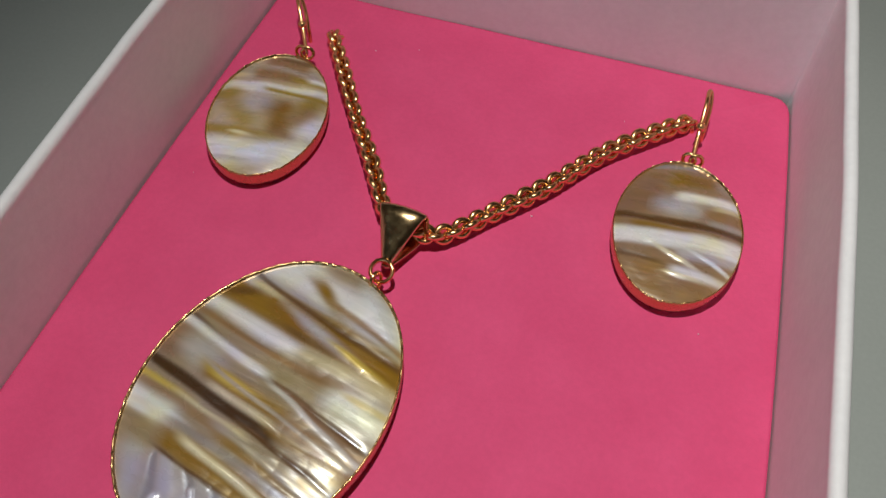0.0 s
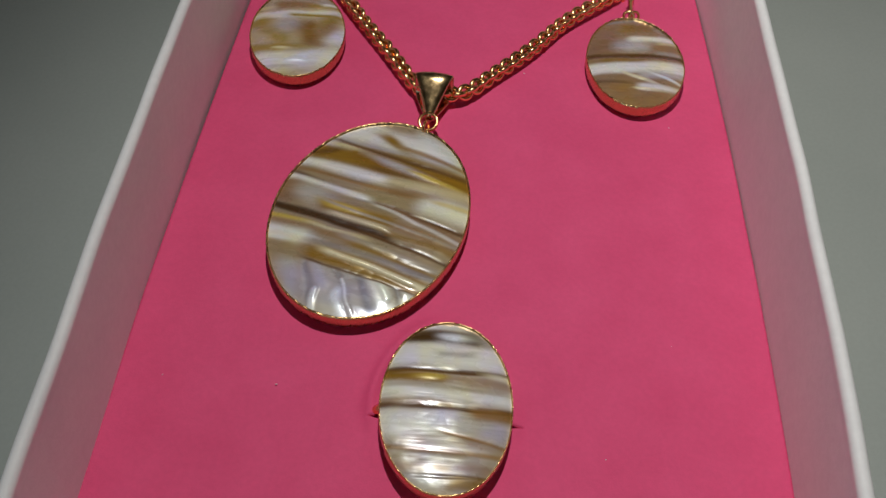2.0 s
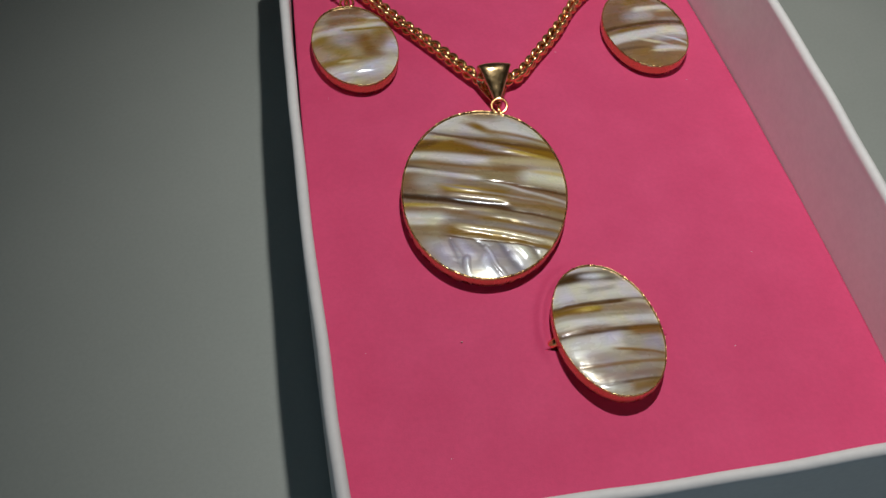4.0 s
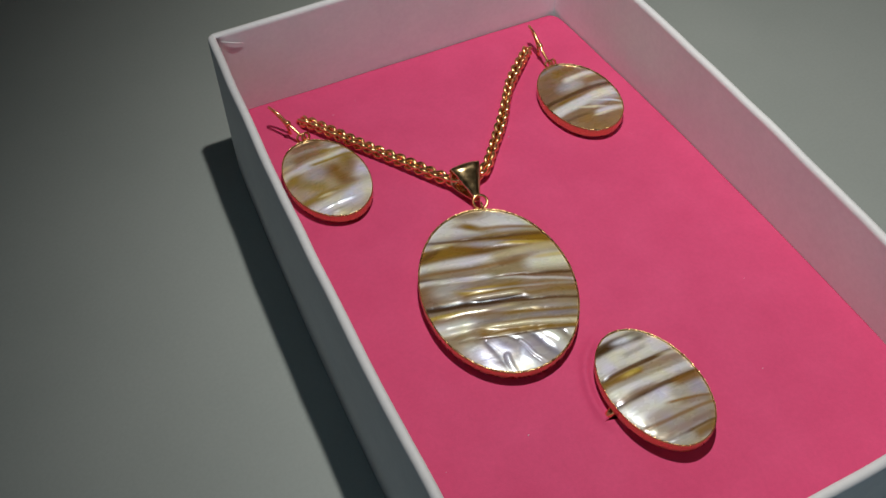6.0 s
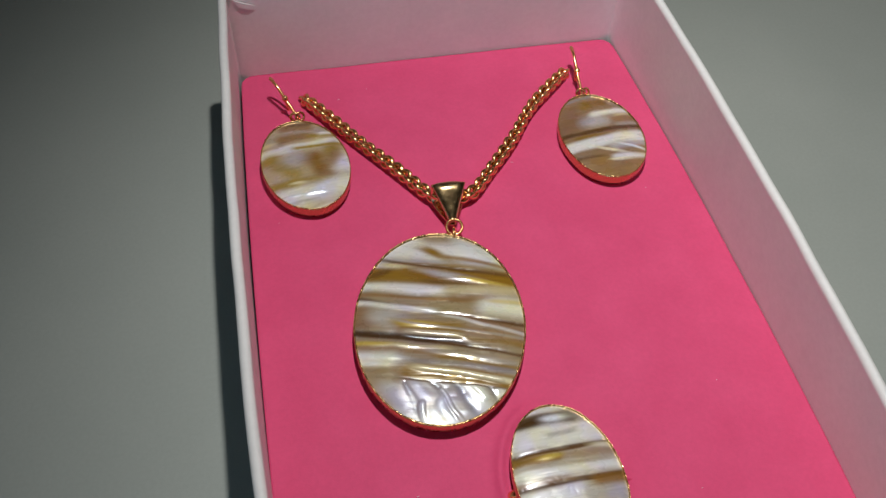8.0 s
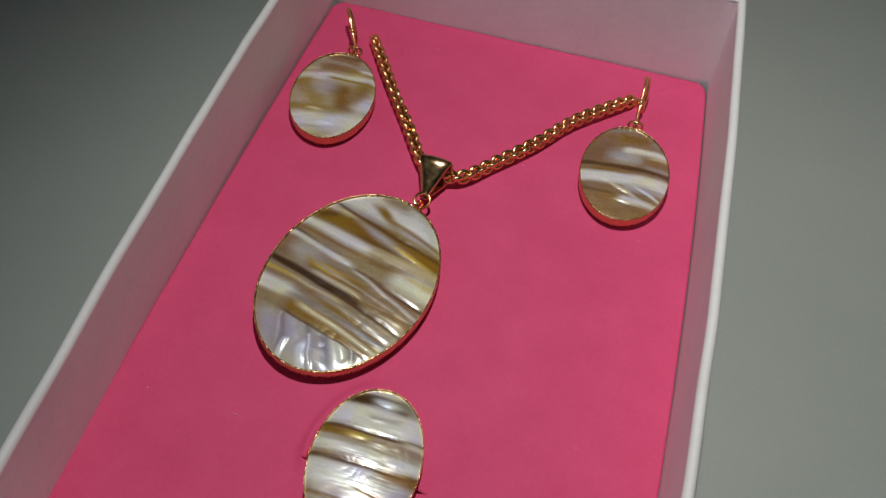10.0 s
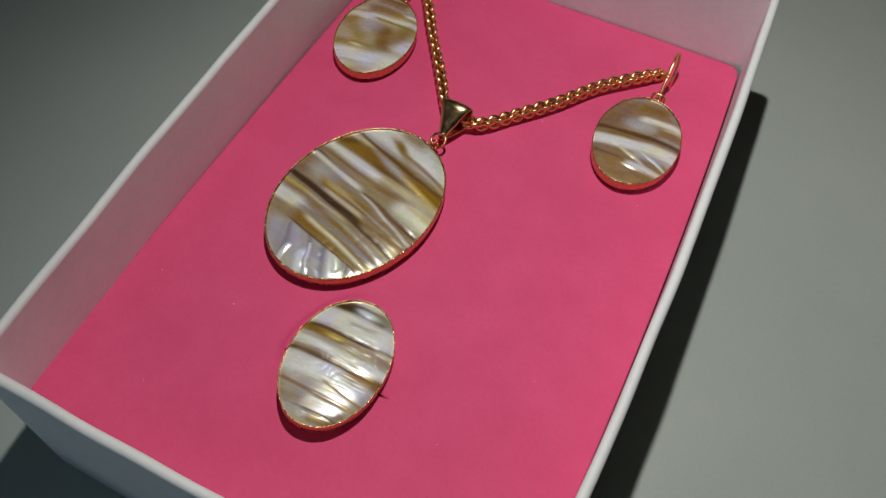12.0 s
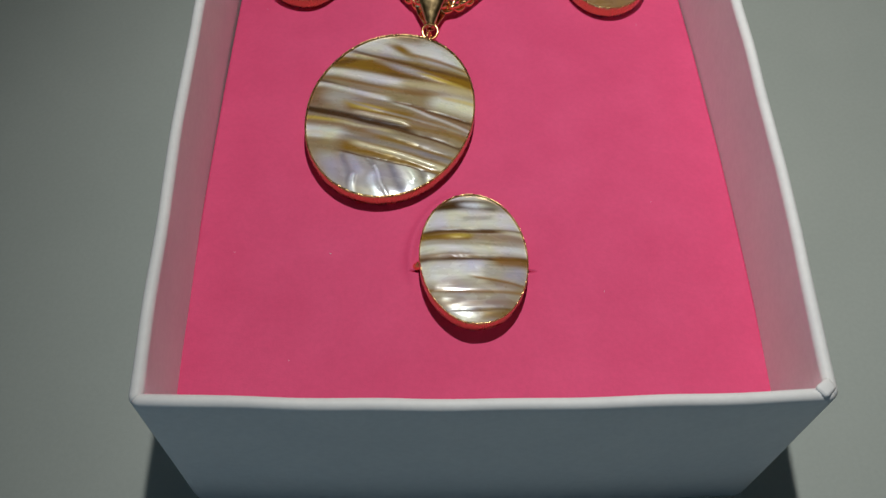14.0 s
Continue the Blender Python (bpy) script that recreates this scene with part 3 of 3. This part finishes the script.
def shell(a, b, top, seed, relief, bands, base, fan=(), n=300, m=110):
    """A slightly domed oval plate with rolled edges, coloured, rippled growth bands and painted glints across it."""
    bm = bmesh.new()
    tint = bm.verts.layers.float_color.new("pearl")

    def vertex(x, y, k, fade):
        u, v = x / b, y / a
        wob = noise.noise(Vector((u * 1.1, v * 1.3, seed)))
        u, v = u + 0.05 * noise.noise(Vector((u * 3, v * 5, seed + 3))), v + 0.022 * wob + 0.006 * noise.noise(Vector((u * 2.2, v * 7, seed + 7)))
        colour, height = Vector(base), 0.0
        foot = 0.0
        if fan:
            edge = -0.575 - 0.055 * (u + 0.5)
            foot = min(1.0, max(0.0, (edge - v) / (0.02 if u > -0.45 else 0.02 + 0.35 * (-0.45 - u))))
        for u0, u1, v0, v1, half, hue, strength, rise, sag, sharp in bands:
            middle = v0 + (v1 - v0) * (u + 1) / 2 - sag * (1 - u * u)
            q = (v - middle) / (half * (1 + 0.28 * noise.noise(Vector((u * 2.0, v0 * 9 + half * 50, seed + 11)))))
            if abs(q) > 2.2 or u < u0 - 0.25 or u > u1 + 0.25:
                continue
            if u1 - u0 < 0.62:  # a short band is a rounded fleck
                far = (u - (u0 + u1) / 2) / ((u1 - u0) / 2 + 0.09)
                q /= 1.25
                w = math.exp(-(q * q + far * far) ** (sharp / 2) * 0.8)
                ends = math.exp(-far * far)
            else:
                ends = min(1.0, max(0.0, (u - u0 + 0.09) / 0.24)) * min(1.0, max(0.0, (u1 + 0.09 - u) / 0.24))
                ends = ends * ends * (3 - 2 * ends)
                w = math.exp(-abs(q) ** sharp * 0.8) * ends
            colour = colour.lerp(hue, w * strength)
            height += rise * math.exp(-q * q) * ends * min(1.0, half / 0.03)
        if foot > 0:
            low, rise = Vector((0.45, 0.41, 0.38)).lerp(Vector((0.38, 0.30, 0.23)), max(0.0, min(1.0, -u))), 0.0
            for o, d, wide, hue, up in fan:
                along = max(-0.15, min(1.15, (Vector((u, v)) - o).dot(d) / d.length_squared))
                gap = (Vector((u, v)) - o - d * along).length / wide
                w = math.exp(-gap ** 2.5)
                low = low.lerp(hue, w)
                rise += up * w
            rise += 0.5 * noise.noise(Vector((u * 6 + v * 4, v * 2, seed + 2)))
            colour = colour.lerp(low, foot)
            height = height * (1 - foot) + rise * foot
        grain = noise.noise(Vector((u * 2.4, v * 30, seed + 5))) + 0.6 * noise.noise(Vector((u * 4, v * 75, seed + 6)))
        grain *= 1 - 0.8 * foot
        colour = colour * (1 + 0.24 * grain * (0.35 + max(0.0, noise.noise(Vector((u * 1.5, v * 2.5, seed + 61))))))
        # iridescent sheen painted into the colour as yellow, blue and pink drift
        sheen = 1.6 * noise.noise(Vector((u * 1.9, v * 3.4, seed + 31))) + 0.6 * noise.noise(Vector((u * 6, v * 9, seed + 33)))
        pinkish = noise.noise(Vector((u * 3.1, v * 5.2, seed + 51)))
        colour = Vector((colour[0] * (1 + 0.05 * sheen + 0.03 * pinkish), colour[1] * (1 + 0.05 * sheen - 0.02 * pinkish), colour[2] * (1 - 0.18 * sheen)))
        crackle = abs(noise.noise(Vector((u * 5 + v * 4, v * 9 - u * 2, seed + 41)))) * max(0.0, noise.noise(Vector((u * 1.7, v * 2.3, seed + 43))) + 0.05)
        height += 1.2 * crackle + 0.14 * grain + 1.3 * noise.noise(Vector((u * 1.3, v * 3.2, seed + 9)))
        height += 0.7 * noise.noise(Vector((u * 3.5, v * 11, seed + 21))) * max(0.0, wob + 0.35)
        vert = bm.verts.new((x, y, top + 0.0008 * (1 - k * k) + 0.0005 * (1 - k ** 9) + relief * height * fade))
        vert[tint] = (*[max(0.01, min(0.92, c)) for c in colour], 1)
        return vert

    rows = []
    for j in range(1, m + 1):
        k = 0.981 * j / m
        rows.append([vertex(x, y, k, min(1.0, (1 - j / m) * 9 + 0.15)) for x, y, _ in oval(a, b, n, k, 0, seed, 0.012)])
    centre = vertex(0, 0, 0, 1)
    for i in range(n):
        bm.faces.new((centre, rows[0][i], rows[0][(i + 1) % n]))
    for r, q in zip(rows, rows[1:]):
        for i in range(n):
            bm.faces.new((r[i], q[i], q[(i + 1) % n], r[(i + 1) % n]))
    return bm


def on_card(x, y, angle, lift=0.0):
    """A pose flat on the sloping sheet, turned by angle degrees."""
    n = Vector((0.0110, 0.0424, 1.0)).normalized()
    tilt = Vector((0, 0, 1)).rotation_difference(n).to_matrix().to_4x4()
    return Matrix.Translation((x, y, card_height(x, y) + lift)) @ tilt @ pose(0, 0, 0, 0, 0, angle)


def ring_points(r, n=20, tall=1.0):
    return [(r * math.cos(2 * math.pi * i / n), r * tall * math.sin(2 * math.pi * i / n), 0) for i in range(n)]


# necklace: pendant, bail and two runs of chain that pass through the sheet
PX, PY, PA = -0.0190, -0.0095, -11.5
necklace = thing("necklace", on_card(PX, PY, PA, 0.0003), "gold chain necklace with large oval striped mother-of-pearl pendant on pink sheet", "necklace")
setting = part("pendant_bezel", bezel(0.0278, 0.0208, 0.0044, 1.0), GOLD_BEZEL, necklace, "polished rose gold oval setting")
part("pendant_shell", shell(0.0278, 0.0208, 0.0040, 1.0, 0.00022, PENDANT, (0.34, 0.26, 0.165), FAN, 480, 160), SHELL, setting, "brown and white striped mother-of-pearl")
inv = necklace.matrix_world.inverted()


def at_world(name, bm, mat, parent, label=""):
    """A part whose mesh is given in world places."""
    return part(name, moved(bm, parent.matrix_world.inverted()), mat, parent, label)


jx, jy = -0.0091, 0.0198
jz = card_height(jx, jy)
at_world("jump_ring", moved(tube(ring_points(0.0021, 24), 0.00042, 8, True), pose(jx, jy, jz + 0.0042, 25, 0, -10)), GOLD, necklace)
at_world("jump_ring", moved(tube(ring_points(0.0016, 20), 0.0004, 8, True), pose(jx - 0.0003, jy - 0.0022, jz + 0.0040, 0, 75, -12)), GOLD, necklace)


def bail_mesh():
    """A tapered strip, broad at its top, folded over the chain with both tips together; its front is nearly flat."""
    path = smooth_path([(0.0012, 0.0036, 0), (0.0040, 0.0054, 0), (0.0075, 0.0077, 0), (0.0094, 0.0086, 0), (0.0108, 0.0082, 0), (0.0114, 0.0060, 0), (0.0107, 0.0034, 0),
                        (0.0088, 0.0019, 0), (0.0050, 0.0022, 0), (0.0012, 0.0030, 0)], 5)
    path = [Vector((0, p.x, p.y)) for p in path]
    total = len(path) - 1
    rings = []
    for i, p in enumerate(path):
        half = 0.0010 + 0.0036 * min(1.0, max(0.0, p.y - 0.0014) / 0.0088)
        d = (path[min(i + 1, total)] - path[max(i - 1, 0)]).normalized()
        up = Vector((1, 0, 0)).cross(d)
        ring = []
        for side in (-1.0, -0.94, -0.5, 0, 0.5, 0.94, 1.0):
            ring.append(p + Vector((side * half, 0, 0)) + up * (0.0005 * (1 - side * side) + (0.00012 if abs(side) == 1 else 0.0003)))
        for side in (1.0, 0.94, 0.5, 0, -0.5, -0.94, -1.0):
            ring.append(p + Vector((side * half, 0, 0)) + up * (0.0005 * (1 - side * side) - (0.00012 if abs(side) == 1 else 0.0003)))
        rings.append(ring)
    return skin(rings)


at_world("bail", moved(bail_mesh(), pose(jx, jy + 0.0008, jz, 0, 0, -3)), GOLD_BAIL, necklace, "polished tapered gold bail")

link = tube([(0.0017 * math.cos(q), 0.0015 * math.sin(q), 0) for q in (2 * math.pi * i / 16 for i in range(16))], 0.00066, 8, True)
bmesh.ops.recalc_face_normals(link, faces=link.faces)
LINK = bpy.data.meshes.new("link")
link.to_mesh(LINK)
link.free()
LINK.materials.append(GOLD)
LINK.polygons.foreach_set("use_smooth", [True] * len(LINK.polygons))


def chain_run(points, lifts):
    path = smooth_path([(x, y, card_height(x, y) + h) for (x, y), h in zip(points, lifts)], 60)
    gap, travelled, count = 0.00188, 0.0, 0
    for p, q in zip(path, path[1:]):
        travelled += (q - p).length
        if travelled < gap * count:
            continue
        d = (q - p).normalized()
        side = Vector((0, 0, 1)).cross(d).normalized()
        up = d.cross(side)
        turn = radians(42 if count % 2 else -42) + 0.12 * math.sin(count * 2.7)
        y = side * math.cos(turn) + up * math.sin(turn)
        z = d.cross(y)
        slew = Matrix.Rotation(radians(14), 4, "Z")
        ob = new("link", LINK)
        ob.parent = necklace
        ob.matrix_local = inv @ Matrix(((d.x, y.x, z.x, p.x), (d.y, y.y, z.y, p.y), (d.z, y.z, z.z, p.z), (0, 0, 0, 1))) @ slew
        count += 1


chain_run([(-0.0428, 0.0820), (-0.0424, 0.0788), (-0.0365, 0.0695), (-0.0290, 0.0574), (-0.0210, 0.0458), (-0.0133, 0.0335), (-0.0088, 0.0302)],
          [-0.003, 0.0020, 0.0027, 0.0027, 0.0027, 0.0032, 0.0042])
chain_run([(0.0407, 0.0806), (0.0387, 0.0775), (0.0252, 0.0646), (0.0156, 0.0516), (0.0063, 0.0405), (-0.0012, 0.0322), (-0.0078, 0.0302)],
          [-0.003, 0.0024, 0.0027, 0.0027, 0.0027, 0.0030, 0.0042])


# earrings
def earring(x, y, angle, a, b, stripes, base, label, seed, top, hook):
    ob = thing("earring", on_card(x, y, angle, 0.0003), label, "earring", "pair of earrings")
    setting = part("bezel", bezel(a, b, 0.0041, seed), GOLD_BEZEL, ob, "polished rose gold oval setting")
    part("shell", shell(a, b, 0.0037, seed, 0.00016, stripes, base), SHELL, setting, "glossy banded mother-of-pearl")
    tx, ty = top
    tz = card_height(tx, ty)
    for dx in (-0.0012, 0.0012):
        at_world("loop", moved(tube(ring_points(0.0013, 16), 0.0004, 8, True), pose(tx + dx * 0.6, ty - 0.0012, tz + 0.0038, 60, dx * 20000, angle)), GOLD, ob)
    hx, hy = hook
    hz = card_height(hx, hy)
    up = Vector((hx - tx, hy - ty, 0)).normalized()
    aside = Vector((up.y, -up.x, 0))
    tip = Vector((hx, hy, hz + 0.0092))
    wire = smooth_path([(tx, ty - 0.0004, tz + 0.0032), (tx + (hx - tx) * 0.35, ty + (hy - ty) * 0.35, tz + 0.0052), (tx + (hx - tx) * 0.75, ty + (hy - ty) * 0.75, tz + 0.0082),
                        tip, tip + aside * 0.0006 + up * 0.0006 - Vector((0, 0, 0.0008)), tip + aside * 0.0012 - up * 0.0012 - Vector((0, 0, 0.0030)),
                        tip + aside * 0.0013 - up * 0.0046 - Vector((0, 0, 0.0064)), tip + aside * 0.0011 - up * 0.0066 - Vector((0, 0, 0.0125))], 8)
    hook_wire = at_world("hook", tube(wire, 0.00048, 8), GOLD, ob, "thin bent gold ear wire")
    bead = bmesh.new()
    bmesh.ops.create_uvsphere(bead, u_segments=14, v_segments=10, radius=0.0010)
    part("bead", moved(bead, ob.matrix_world.inverted() @ Matrix.Translation((tx + (hx - tx) * 0.45, ty + (hy - ty) * 0.45, tz + 0.0060))), GOLD, hook_wire)
    return ob


earring(-0.0454, 0.0498, 8, 0.0178, 0.0122, PALE, (0.52, 0.42, 0.28), "gold drop earring with pale ochre-marbled mother-of-pearl oval", 5.0, (-0.0457, 0.0712), (-0.0519, 0.0820))
earring(0.0412, 0.0468, 0, 0.0176, 0.0123, TAN_ONE, (0.30, 0.19, 0.10), "gold drop earring with tan-banded mother-of-pearl oval", 9.0, (0.0417, 0.0674), (0.0418, 0.0815))

# finger ring, its band pushed through the slit
finger_ring = thing("finger_ring", on_card(0.0000, -0.0535, 1, 0.0011) @ pose(0, 0, 0, -3, 2.5, 0), "gold finger ring with oval striped mother-of-pearl, held in slit", "ring")
setting = part("bezel", bezel(0.0178, 0.0121, 0.0040, 13.0), GOLD_BEZEL, finger_ring, "polished rose gold oval setting")
part("shell", shell(0.0178, 0.0121, 0.0036, 13.0, 0.00011, RING, (0.50, 0.44, 0.38)), SHELL, setting, "glossy banded mother-of-pearl")
band = [(0.0098 * math.sin(q), 0, -0.0088 + 0.0098 * math.cos(q)) for q in (2 * math.pi * i / 40 for i in range(40))]
part("band", moved(tube(band, 0.0011, 8, True), Matrix.Diagonal((1, 1.7, 1, 1))), GOLD, finger_ring, "plain gold band")

part("shoulder", tube([(-0.0095, 0, 0.0008), (-0.0114, 0, 0.0002), (-0.0126, 0, -0.0008), (-0.0131, 0, -0.0024)], [0.0013, 0.0012, 0.0010, 0.0006], 10), GOLD, finger_ring)

# stray specks of lint on the sheet
lint = bmesh.new()
speck_rng = random.Random(5)
for _ in range(13):
    x, y = speck_rng.uniform(-0.055, 0.055), speck_rng.uniform(-0.088, 0.090)
    r = speck_rng.uniform(0.00006, 0.00013)
    bmesh.ops.create_icosphere(lint, subdivisions=1, radius=r, matrix=Matrix.Translation((x, y, card_height(x, y) + r * 0.6 + 0.0002)) @ Matrix.Diagonal((speck_rng.uniform(1, 2.2), 1, 0.7, 1)))
tagged(mesh_object("lint", lint, WHITE_PAPER), "tiny pale specks of lint scattered on pink sheet", "lint", kind="stuff")
